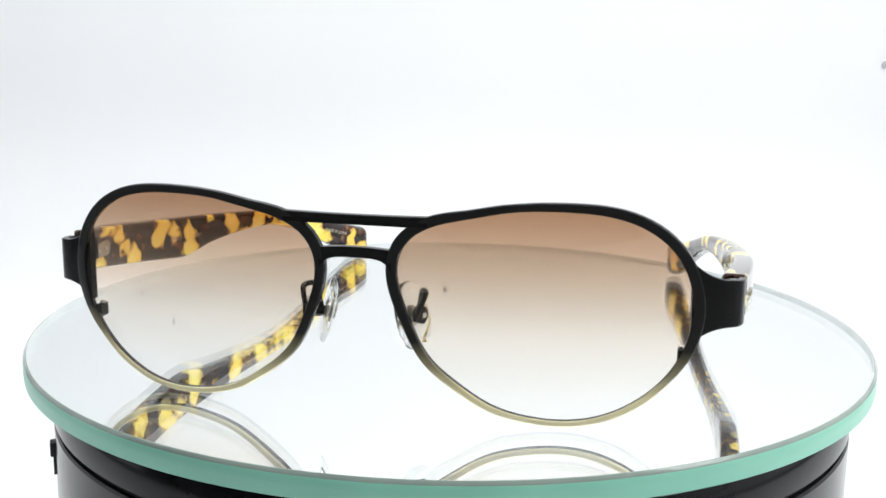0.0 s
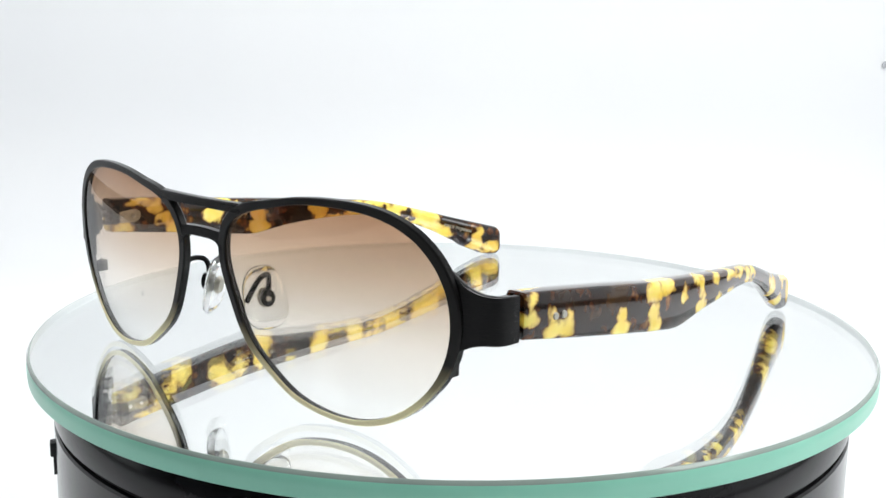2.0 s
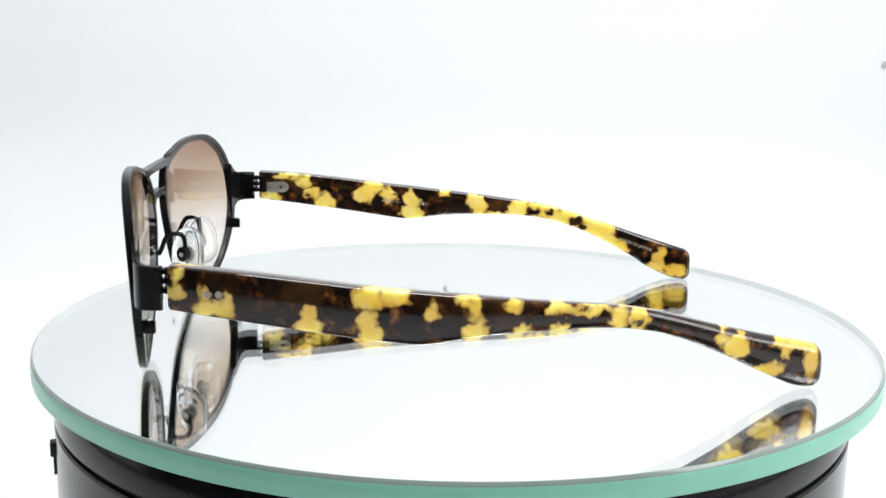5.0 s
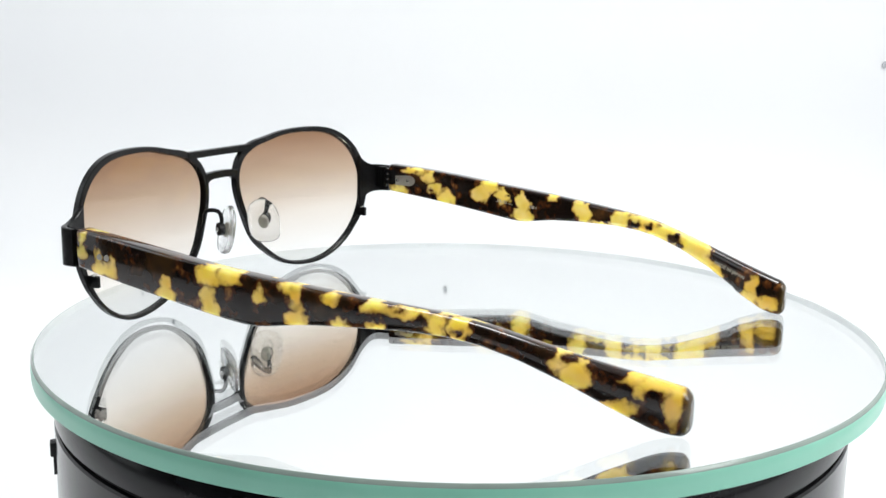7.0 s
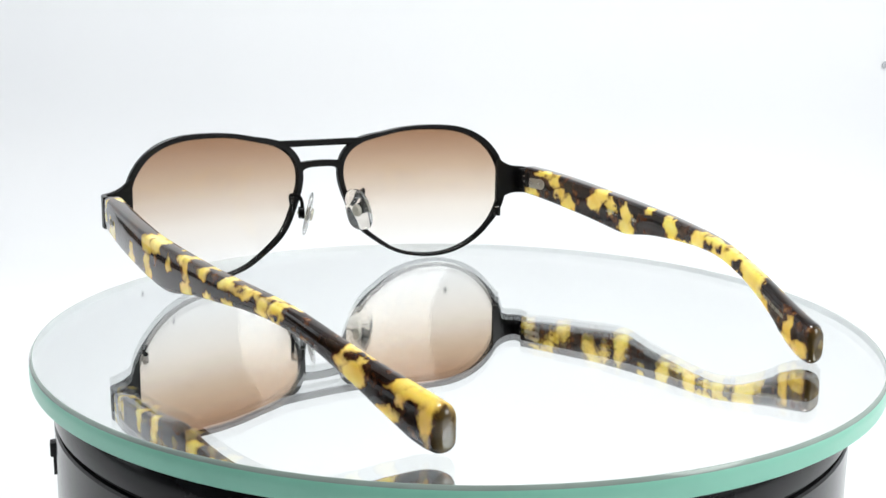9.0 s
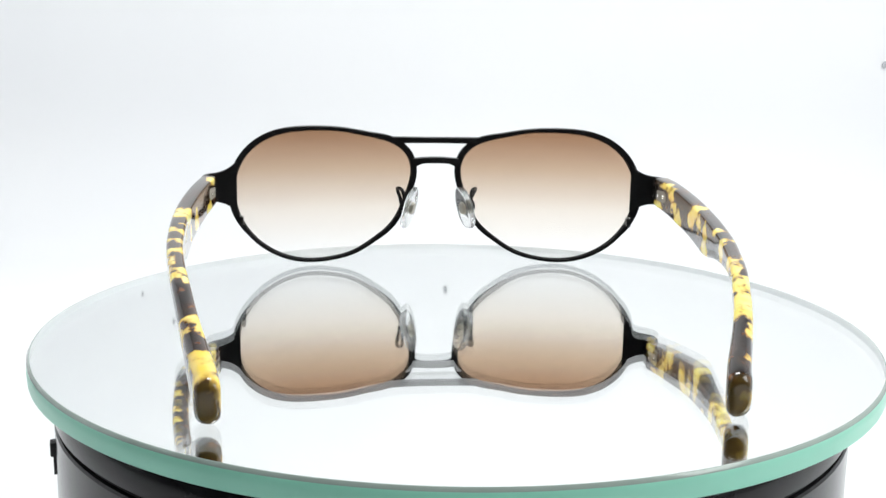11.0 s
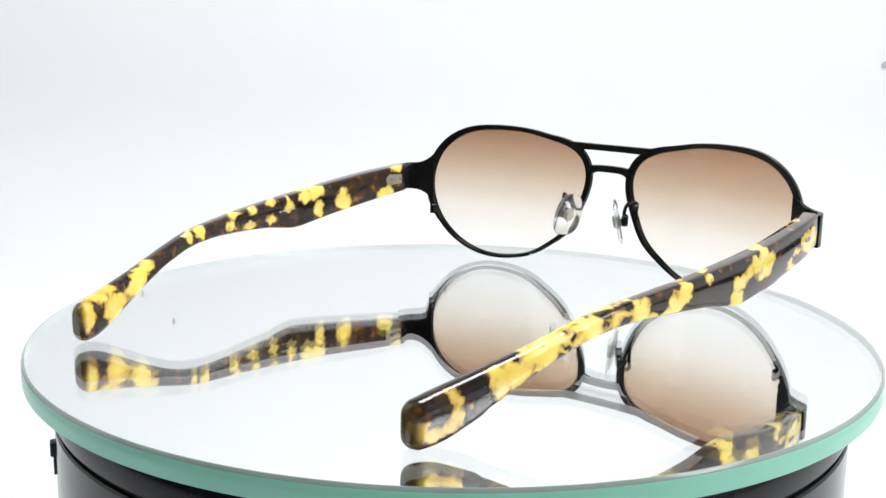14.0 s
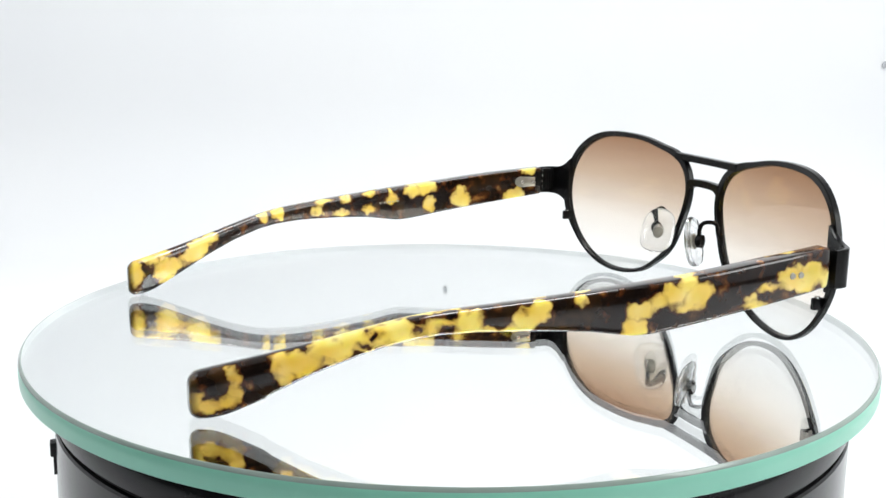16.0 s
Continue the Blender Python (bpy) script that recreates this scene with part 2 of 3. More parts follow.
LEFT_OUT_B = [(78, 20.9, 1.3, 0.8), (79.9, 16.3, 1.3, 0.7), (85.2, 20.1, 1.1, 1.3), (87.1, 20.3, 1.3, 0.7), (87.2, 16.5, 1.3, 0.9), (93.5, 19.6, 3.6, 0.5), (99, 17.6, 1.4, 2.2), (102.8, 17.7, 1.8, 2.2), (120.8, 14, 0.6, 1.2), (120.8, 12.3, 1.5, 0.9), (124, 10.3, 2.5, 2.6), (133.2, 10.7, 1.8, 0.9), (137, 9.9, 3.8, 1.2), (140.8, 6.7, 1.3, 3.6), (131.7, 5, 3.1, 1.5), (134.9, 8.3, 1, 1.2)]
LEFT_OUT_DARK = [(102.4, 16.5, 1, 1), (16.4, 22.2, 0.8, 0.5), (96.9, 17.7, 1.1, 1)]
LEFT_IN_A = [(19.2, 27.9, 2.3, 1.1), (23.6, 20.4, 2.6, 1.8), (25.9, 19.6, 1.5, 1.1), (41.8, 21.2, 1.9, 1.6), (41.4, 18.7, 3, 1.8), (57.4, 22.4, 2.2, 1.4), (52.7, 23.6, 3.4, 2.4), (52.6, 18, 1.9, 2.1), (64.2, 20.3, 1.5, 1.2), (64.8, 22.1, 0.9, 0.9), (71.5, 22.3, 1.1, 0.7), (71.2, 17.7, 1.8, 1.5), (79, 21.2, 1.6, 1), (80.6, 16.9, 1.6, 0.5)]
LEFT_IN_B = [(86.9, 20.9, 2.1, 1), (88.3, 18.2, 1.8, 1.3), (100.3, 19, 1.6, 2.1), (105.8, 19, 2.4, 1), (105, 17, 0.9, 0.8), (121.1, 14.1, 2, 1.4), (123.9, 11.6, 3.2, 2.2), (126.3, 9.1, 2.6, 1.6), (132.1, 7, 3.9, 1.9), (134, 5.2, 2.2, 2.2), (137.7, 9.6, 3, 1.2), (140.7, 10.4, 2.4, 0.6), (141.6, 6.2, 1.3, 3.1), (134.6, 10.8, 2.2, 0.9)]
LEFT_IN_DARK = [(129.9, 11.4, 3.1, 2.2), (123.4, 14.9, 1.5, 0.6), (135.7, 9, 0.5, 1.1), (103.4, 18.1, 0.7, 1.3)]
RIGHT_IN_A = [(25.2, 27.6, 3, 0.9), (29.7, 25.5, 2.4, 1.5), (36.5, 19.6, 3.1, 2.1), (32.9, 22.4, 2, 1.4), (20.1, 21.3, 2.7, 1), (48.1, 21.6, 2.9, 2.6), (51.5, 24.6, 2.7, 1.9), (55.8, 21.7, 2.4, 2.3), (62.4, 19.9, 2.2, 2.3), (62.4, 16.4, 3.1, 2.1), (72.6, 23.3, 1.7, 1.6), (80.6, 21.1, 1.5, 2.1), (82.9, 19.1, 2.5, 2.8)]
RIGHT_IN_B = [(89.5, 16.7, 3.4, 0.7), (94.6, 18.5, 2.8, 2.4), (101.6, 18.2, 4.9, 2.4), (108.1, 16.6, 4.9, 2.6), (114.7, 14.4, 4.8, 3.2), (120.3, 11.8, 3.1, 3.4), (123.9, 8.3, 2.8, 2), (134.9, 6.6, 1.4, 2), (134.6, 3.8, 2.4, 1.2), (139.2, 3.2, 3.2, 1.9)]
RIGHT_IN_DARK = [(98.8, 17.8, 2.3, 1.5), (104, 17.6, 1.3, 1.2), (111.1, 15.6, 2.3, 1.7), (113.4, 14, 1.3, 1.4), (89.1, 19.5, 2.8, 1.6), (124.2, 12.4, 2.6, 1.4), (57.5, 22.1, 0.7, 0.7)]
RIGHT_OUT_A = [(27, 23.9, 3, 2), (21.4, 23.9, 3.5, 1.9), (17.1, 22.3, 2.3, 1.7), (25, 21.9, 4.3, 1.1), (33.3, 21.8, 2.1, 0.9), (36.9, 20.1, 1.7, 1.2), (35.8, 18.6, 3.1, 0.8), (52, 24.6, 2, 1.6), (49.3, 22.2, 2.8, 2.3), (54.3, 22.5, 2.2, 1.6), (51.7, 20.1, 2.8, 1), (57.9, 21, 1.9, 1.1), (61.3, 19.6, 2.4, 1.5), (62.8, 16.1, 2.5, 2)]
RIGHT_OUT_B = [(73.4, 22.2, 1.2, 1.2), (81.7, 20.6, 1.8, 1.7), (84.3, 18.9, 2.3, 2), (86.9, 16.8, 2.3, 1.1), (90.5, 16.6, 3.1, 0.7), (94.9, 18.7, 2.5, 2.4), (100.4, 18, 2.6, 1.5), (107.9, 17, 4, 2.1), (113.8, 15.7, 4, 2), (119.7, 14, 3.9, 2.1), (125.1, 11.8, 3.5, 2.4), (127.5, 9.8, 1.2, 1.7), (136, 8.3, 0.6, 1.5), (135.8, 5.5, 1.2, 1.3), (137.3, 3.7, 1.4, 0.9), (142.6, 4.4, 1.2, 1.5), (140.2, 2.8, 2, 1.1), (136.9, 10.1, 0.4, 0.8)]
RIGHT_OUT_DARK = [(89.8, 19.6, 2.8, 1.5), (98.8, 17.1, 2.5, 1.2), (104.2, 17.5, 0.9, 1.3), (111.7, 16.8, 1.4, 1.3), (113, 14.7, 1.9, 0.9), (115.3, 13.4, 1, 0.5), (124.4, 14, 1.9, 0.9), (55.1, 24.4, 1.2, 0.7), (84.9, 20.7, 1.5, 0.5), (139.2, 4.5, 0.9, 0.7)]
TEMPLE_Y = [14, 24, 40, 51, 63, 80, 100, 120, 144]
MIDDLE_L = [66.4, 67.6, 68.6, 68.8, 68.2, 66.7, 63.2, 58.3, 51.9]
MIDDLE_R = [66.4, 68.0, 68.5, 68.4, 67.4, 65.2, 60.9, 54.8, 45.6]
TORT_L = tortoise("tortoise_acetate_left", LEFT_OUT_A + LEFT_OUT_B, LEFT_OUT_DARK, LEFT_IN_A + LEFT_IN_B, LEFT_IN_DARK, MIDDLE_L, 0.31)
TORT_R = tortoise("tortoise_acetate_right", RIGHT_OUT_A + RIGHT_OUT_B, RIGHT_OUT_DARK, RIGHT_IN_A + RIGHT_IN_B, RIGHT_IN_DARK, MIDDLE_R, 0.77)


# ---------------------------------------------------------------- building helpers
def mesh_of(name, bm, mats, smooth=True):
    bmesh.ops.recalc_face_normals(bm, faces=bm.faces)
    me = bpy.data.meshes.new(name)
    bm.to_mesh(me)
    bm.free()
    for m in mats if isinstance(mats, (list, tuple)) else [mats]:
        me.materials.append(m)
    if smooth:
        for f in me.polygons:
            f.use_smooth = True
        me.set_sharp_from_angle(angle=radians(38))
    return me


def part(name, bm, mats, parent, label="", smooth=True):
    ob = new(name, mesh_of(name, bm, mats, smooth))
    ob.parent = parent
    return tagged(ob, label) if label else ob


def sweep(bm, rings, closed=False, caps=True, mat=None):
    """Joins rings of equal length into a skin. mat: function(i, j) for the material slot."""
    vs = [[bm.verts.new(p) for p in r] for r in rings]
    n, k = len(vs), len(vs[0])
    for i in range(n if closed else n - 1):
        a, b = vs[i], vs[(i + 1) % n]
        for j in range(k):
            f = bm.faces.new((a[j], a[(j + 1) % k], b[(j + 1) % k], b[j]))
            if mat:
                f.material_index = mat(i, j)
    if caps and not closed:
        bm.faces.new(vs[0][::-1])
        bm.faces.new(vs[-1])
    return vs


def tube(bm, points, radius, sides=8):
    pts = [Vector(p) for p in points]
    rings = []
    for i, p in enumerate(pts):
        d = (pts[min(i + 1, len(pts) - 1)] - pts[max(i - 1, 0)]).normalized()
        a = d.orthogonal().normalized() if not rings else (side - d * side.dot(d)).normalized()
        side = a
        c = d.cross(a)
        rings.append([p + (a * math.cos(q) + c * math.sin(q)) * radius for q in [2 * math.pi * s / sides for s in range(sides)]])
    sweep(bm, rings)


def smooth_path(points, n):
    """Points on a Catmull-Rom line."""
    p = [Vector(q) for q in points]
    p = [2 * p[0] - p[1]] + p + [2 * p[-1] - p[-2]]
    out = []
    for s in range(n):
        u = s / (n - 1) * (len(p) - 3)
        i = min(int(u), len(p) - 4)
        u -= i
        a, b, c, d = p[i:i + 4]
        out.append(0.5 * ((2 * b) + (c - a) * u + (2 * a - 5 * b + 4 * c - d) * u * u + (3 * b - a - 3 * c + d) * u ** 3))
    return out


def block(bm, centre, size, bevel=0.0, m=None):
    made = bmesh.ops.create_cube(bm, size=1.0, matrix=(m or Matrix()) @ Matrix.LocRotScale(centre, None, size))
    if bevel:
        es = list({e for v in made["verts"] for e in v.link_edges})
        bmesh.ops.bevel(bm, geom=es, offset=bevel, segments=2, profile=0.6, affect="EDGES")


def lathe(bm, profile, steps, centre=(0, 0), slots=None):
    """Turns a closed or open profile of (r, z) about the upright axis."""
    rings = []
    for s in range(steps):
        a = 2 * math.pi * s / steps
        rings.append([(centre[0] + r * math.cos(a), centre[1] + r * math.sin(a), z) for r, z in profile])
    vs = [[bm.verts.new(p) for p in r] for r in rings]
    for s in range(steps):
        a, b = vs[s], vs[(s + 1) % steps]
        for j in range(len(profile) - 1):
            f = bm.faces.new((a[j], b[j], b[j + 1], a[j + 1]))
            if slots:
                f.material_index = slots[j]
    return vs


def interp(x, xs, ys):
    return float(np.interp(x, xs, ys))


# ---------------------------------------------------------------- the white tent
TABLE_Z = -0.085


def build_tent():
    bm = bmesh.new()
    prof = [(-0.62, TABLE_Z), (0.45, TABLE_Z)] + [(0.45 + 0.10 * math.sin(a), TABLE_Z + 0.10 * (1 - math.cos(a))) for a in [radians(9 * i) for i in range(1, 11)]] + [(0.55, 0.9)]
    for (y0, z0), (y1, z1) in zip(prof, prof[1:]):
        bm.faces.new([bm.verts.new(p) for p in ((-0.62, y0, z0), (0.62, y0, z0), (0.62, y1, z1), (-0.62, y1, z1))])
    bmesh.ops.remove_doubles(bm, verts=bm.verts, dist=1e-6)
    bmesh.ops.solidify(bm, geom=bm.faces[:], thickness=0.004)
    back = new("backdrop", mesh_of("backdrop", bm, WHITE))
    tagged(back, "seamless white cloth sweep under and behind the turntable", "backdrop", kind="structure")
    # the two dark sheets are added out of view, to darken what glossy parts reflect
    for name, c, s in (("wall_left", (-0.625, 0.22, 0.42), (0.006, 0.70, 0.96)), ("wall_left_dark", (-0.625, -0.38, 0.42), (0.006, 0.50, 0.96)), ("wall_right", (0.625, -0.03, 0.42), (0.006, 1.2, 0.96)),
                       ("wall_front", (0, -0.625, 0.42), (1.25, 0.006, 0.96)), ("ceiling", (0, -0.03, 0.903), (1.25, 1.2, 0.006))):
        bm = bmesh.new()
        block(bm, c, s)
        dim = name in ("wall_front", "wall_left_dark")
        tagged(new(name, mesh_of(name, bm, DARK if dim else WHITE, False)), "unseen dark sheet standing in for a dim open side of the tent" if dim else "plain white cloth side of a photo tent", "tent wall", kind="structure")
    # specks of dust on the cloth
    for x, y, z, r in ((-0.0056, 0.549, 0.1237, 0.0019), (-0.2139, 0.549, 0.1518, 0.0016), (-0.237, 0.549, 0.1307, 0.0014), (0.3116, 0.549, 0.0488, 0.0022)):
        bm = bmesh.new()
        bmesh.ops.create_icosphere(bm, subdivisions=2, radius=r, matrix=Matrix.Translation((x, y, z)) @ Matrix.Diagonal((0.8, 0.25, 1.15, 1)))
        for v in bm.verts:
            v.co += noise.noise_vector(v.co * 900) * r * 0.25
        part("speck", bm, SPECK, back)


# ---------------------------------------------------------------- turntable
def build_base():
    root = new("turntable_base")
    tagged(root, "dark grey plastic turntable base on white cloth", "turntable")
    r = 0.0944
    bm = bmesh.new()
    lathe(bm, [(0.02, -0.0062), (r - 0.0022, -0.0062), (r - 0.0006, -0.0066), (r, -0.0074), (r, -0.0142), (r - 0.0004, -0.0146), (0.02, -0.0146)], 128)
    part("upper_ring", bm, BASE, root)
    bm = bmesh.new()
    lathe(bm, [(0.03, -0.0144), (r - 0.0014, -0.0144), (r - 0.0014, -0.0160), (0.03, -0.0160)], 128)
    part("seam", bm, GROOVE, root, "black recessed seam")
    bm = bmesh.new()
    lathe(bm, [(0.02, -0.0158), (r - 0.0004, -0.0158), (r, -0.0163), (r + 0.0002, TABLE_Z + 0.006), (r - 0.001, TABLE_Z + 0.0005), (0.02, TABLE_Z + 0.0005)], 128)
    part("housing", bm, BASE, root)
    bm = bmesh.new()
    turn = pose(0, 0, 0, 0, 0, 199.6)
    block(bm, (r + 0.0004, 0, -0.0225), (0.0016, 0.003, 0.0034), 0.0004, turn)
    block(bm, (r + 0.0002, 0, -0.0262), (0.0008, 0.0025, 0.0045), 0.0001, turn)
    part("catch", bm, GROOVE, root, "small black catch on the side")
    return root


def build_disc():
    """The mirror plate: glass over a silvered back, with a ground green edge. Its middle lies a little off the axis."""
    root = new("mirror_disc")
    tagged(root, "round mirror-glass plate with a green ground edge on the turntable", "mirror plate")
    c, r, th = (-0.00092, 0.00112), 0.100, 0.0050
    bm = bmesh.new()
    lathe(bm, [(0.0, 0.0), (r - 0.0007, 0.0), (r - 0.0007, -th), (0.0, -th)], 240, c, (0, 1, 0))
    bmesh.ops.remove_doubles(bm, verts=bm.verts, dist=1e-7)
    part("glass_plate", bm, [GLASS, INSIDE], root, "clear glass plate").visible_shadow = False
    bm = bmesh.new()
    lathe(bm, [(r - 0.00068, -0.00002), (r - 0.0005, -0.00002), (r, -0.0007), (r + 0.0001, -0.0025), (r, -th + 0.0004), (r - 0.0005, -th), (r - 0.00068, -th), (r - 0.00068, -0.00002)], 240, c, (0, 0, 1, 1, 1, 1, 1))
    bmesh.ops.remove_doubles(bm, verts=bm.verts, dist=1e-7)
    part("ground_edge", bm, [CHAMFER, EDGE], root, "green ground edge of the glass")
    bm = bmesh.new()
    lathe(bm, [(0.0, -th + 0.0005), (r - 0.0008, -th + 0.0005), (r - 0.0008, -th + 0.0002), (0.0, -th + 0.0002)], 160, c)
    bmesh.ops.remove_doubles(bm, verts=bm.verts, dist=1e-7)
    part("silvering", bm, MIRROR, root, "silver mirror coat under the glass")
    return root


# ---------------------------------------------------------------- sunglasses
# glasses' own frame in mm: x to the wearer's left, y back along the temples, z up from the plate
GX, GY, GYAW, GROLL = 0.00030, -0.07120, 1.010, -0.255
GLASSES = Matrix.Translation((GX, GY, 0)) @ pose(0, 0, 0, 0, 0, GYAW) @ pose(0, 0, 0, 0, GROLL, 0)
OUTLINE_C = (30.0, 22.0)
OUTLINE_H = (22.30, 4.01, 0.075, 3.56, -1.045, 0.37, 1.06, -0.065, -0.194, 0.157, 0.307, -0.265, -0.015, 0.12, -0.021, -0.059, -0.022)


def front_y(x, z):
    """The bowed, slightly tilted sheet on which the front lies (mm); its right half is bent a little further back."""
    back = 1.2 * (x / 58) ** 2 if x < 0 else 0.0
    return back + 2.232e-3 * x * x - 0.715e-7 * x ** 4 + 0.0449 * (20 - z) - 1.052e-3 * (z - 20) ** 2


def outline_radius(a):
    h = OUTLINE_H
    return h[0] + sum(h[2 * i - 1] * math.cos(i * a) + h[2 * i] * math.sin(i * a) for i in range(1, 9))


# where each end piece stops and each temple begins
END_Y, TEMPLE_START = {1: 13.7, -1: 14.9}, {1: 14.9, -1: 16.7}
RIM_DEG = [0, 15, 30, 45, 60, 90, 120, 135, 150, 180, 210, 240, 270, 300, 338, 339, 350, 360]
RIM_WID = [2.2, 2.0, 1.9, 1.8, 1.6, 1.4, 1.6, 2.0, 2.1, 1.9, 1.65, 1.35, 1.15, 1.15, 1.3, 1.5, 2.0, 2.2]


def local(p):
    """mm in the glasses' own frame to metres."""
    return Vector(p) / 1000


def rim_point(side, a, out, dy):
    """out: mm outside the lens's edge, across it."""
    def at(b):
        r = outline_radius(b)
        return Vector((OUTLINE_C[0] + r * math.cos(b), OUTLINE_C[1] + r * math.sin(b)))
    p, d = at(a), (at(a + 0.01) - at(a - 0.01)).normalized()
    q = p + Vector((d.y, -d.x)) * out
    return local((side * q.x, front_y(side * q.x, q.y) + dy, q.y))


def squared(v):
    """Rounds a circle's sine or cosine out towards a soft-cornered square."""
    return math.copysign(abs(v) ** 0.78, v)


def build_front(root, side):
    n = 120
    rings = []
    for i in range(n):
        a = 2 * math.pi * i / n
        w = interp(math.degrees(a), RIM_DEG, RIM_WID)
        sec = [(0.32, 0.87), (0.0, 0.30), (0.0, -0.70), (0.18, -0.90), (w - 0.25, -0.90), (w, -0.65), (w, 0.67), (w - 0.2, 0.87)]
        rings.append([rim_point(side, a, o, y) for o, y in sec])
    bm = bmesh.new()
    sweep(bm, rings, closed=True, mat=lambda i, j: 1 if j in (2, 3, 4) else 0)
    rim = part("rim", bm, [BLACK, RIM], root, "black metal rim, pale brass at its foot")
    # lens: a bowed pane set in the rim
    bm = bmesh.new()
    layers = []
    for dy in (-0.55, 0.70):
        rows = []
        for k in (1.0, 0.8, 0.55, 0.28):
            row = []
            for i in range(96):
                a = 2 * math.pi * i / 96
                r = (outline_radius(a) + 0.25) * k
                x, z = OUTLINE_C[0] + r * math.cos(a), OUTLINE_C[1] + r * math.sin(a)
                belly = 1.0 * (1 - k * k)
                row.append(bm.verts.new(local((side * x, front_y(side * x, z) + dy - belly, z))))
            rows.append(row)
        for p, q in zip(rows, rows[1:]):
            for i in range(96):
                bm.faces.new((p[i], p[(i + 1) % 96], q[(i + 1) % 96], q[i]))
        x, z = OUTLINE_C
        mid = bm.verts.new(local((side * x, front_y(side * x, z) + dy - 1.05, z)))
        for i in range(96):
            bm.faces.new((rows[-1][i], rows[-1][(i + 1) % 96], mid))
        layers.append(rows[0])
    for i in range(96):
        bm.faces.new((layers[0][i], layers[0][(i + 1) % 96], layers[1][(i + 1) % 96], layers[1][i]))
    part("lens", bm, LENS, root, "brown gradient lens, clear at its foot")
    # end piece: a bent plate from the rim round to the hinge
    b = 0.0 if side > 0 else 1.2
    path = smooth_path([(59.5, 6.7 + b, 0), (62.5, 7.4 + b, 0), (65.6, 8.3 + b, 0), (67.7, 9.6 + b, 0), (68.5, 11.4 + b, 0), (68.7, END_Y[side], 0)], 22)
    rings = []
    for i, p in enumerate(path):
        d = (path[min(i + 1, 21)] - path[max(i - 1, 0)]).normalized()
        out = Vector((d.y, -d.x, 0))
        u = i / 21
        flare = 3.0 * max(0, 1 - u * 2.3) ** 2
        zt, zb = 28.6 - 0.5 * u + flare, 19.7 + 0.3 * u - flare
        rings.append([local((side * q.x, q.y, q.z)) for q in
                      [p + out * o + Vector((0, 0, z)) for o, z in ((0, zb + .15), (0, zt - .15), (-.2, zt), (-1.2, zt), (-1.4, zt - .15), (-1.4, zb + .15), (-1.2, zb), (-.2, zb))]])
    bm = bmesh.new()
    sweep(bm, rings)
    end = part("end_piece", bm, BLACK, root, "black brushed-metal end piece")
    # closing block with its screw at the rim
    bm = bmesh.new()
    seat = rim_point(side, radians(-15.5), 0.25, 1.9)
    block(bm, seat, (0.0012, 0.0028, 0.0027), 0.0003)
    clasp = part("closing_block", bm, BLACK, root, "small black closing block")
    bm = bmesh.new()
    bmesh.ops.create_cone(bm, cap_ends=True, segments=14, radius1=0.0006, radius2=0.0006, depth=0.0004, matrix=Matrix.Translation(seat + Vector((0, 0.0002, 0.0015))))
    part("screw", bm, STEEL, clasp, "tiny steel screw")
    # nose pad on its bent arm
    arm = smooth_path([(side * 10.7, 1.6, 18.6), (side * 11.0, 2.5, 20.4), (side * 11.8, 3.5, 22.6), (side * 11.9, 4.5, 23.5), (side * 11.1, 6.2, 23.6), (side * 10.5, 7.2, 23.0), (side * 10.1, 7.6, 21.4), (side * 9.9, 7.4, 19.4)], 44)
    bm = bmesh.new()
    tube(bm, [local(p) for p in arm], 0.00055, 8)
    arm_ob = part("pad_arm", bm, BLACK, root, "thin bent black wire arm")
    bm = bmesh.new()
    turn = Matrix.Translation(local((side * 9.75, 7.4, 18.6))) @ pose(0, 0, 0, 0, 0, side * 64) @ pose(0, 0, 0, 90, 0, 0)
    rings = []
    for dz, k in ((-1.35, 0.75), (-1.15, 1.0), (0.2, 1.0), (0.5, 0.8)):
        rings.append([turn @ local((1.45 * k * math.cos(q), 1.75 * k * math.sin(q), dz * -1.0)) for q in [2 * math.pi * i / 20 for i in range(20)]])
    sweep(bm, rings)
    part("pad_boss", bm, BLACK, arm_ob, "round black boss")
    bm = bmesh.new()
    bmesh.ops.create_cone(bm, cap_ends=True, segments=14, radius1=0.00065, radius2=0.00055, depth=0.0004, matrix=turn @ Matrix.Translation((0, 0, 0.00135 if side > 0 else -0.0006)))
    part("pad_screw", bm, STEEL, arm_ob, "tiny steel screw")
    tilt = Matrix.Translation(local((side * 8.4, 7.9, 18.2))) @ pose(0, 0, 0, 0, side * -14, 0) @ pose(0, 0, 0, 0, 0, side * 64) @ pose(0, 0, 0, 90, 0, 0)
    bm = bmesh.new()
    rings = []
    for dz, k in ((-0.95, 0.55), (-0.75, 0.85), (-0.2, 1.0), (0.35, 0.97), (0.75, 0.8), (0.95, 0.45)):
        rings.append([tilt @ local((4.5 * k * squared(math.cos(q)) * (1 - 0.10 * math.sin(q)), 6.5 * k * squared(math.sin(q)), dz * 0.8)) for q in [2 * math.pi * s / 32 for s in range(32)]])
    sweep(bm, rings)
    pad = part("nose_pad", bm, CLEAR, root, "clear silicone nose pad")
    bm = bmesh.new()
    rings = []
    for dz, k in ((-1.5, 0.8), (-0.9, 1.0), (-0.3, 1.0), (-0.1, 0.85)):
        rings.append([tilt @ local((1.5 * k * math.cos(q), 2.0 * k * math.sin(q), dz)) for q in [2 * math.pi * s / 20 for s in range(20)]])
    sweep(bm, rings)
    part("pad_insert", bm, PLATE, pad, "grey metal insert")


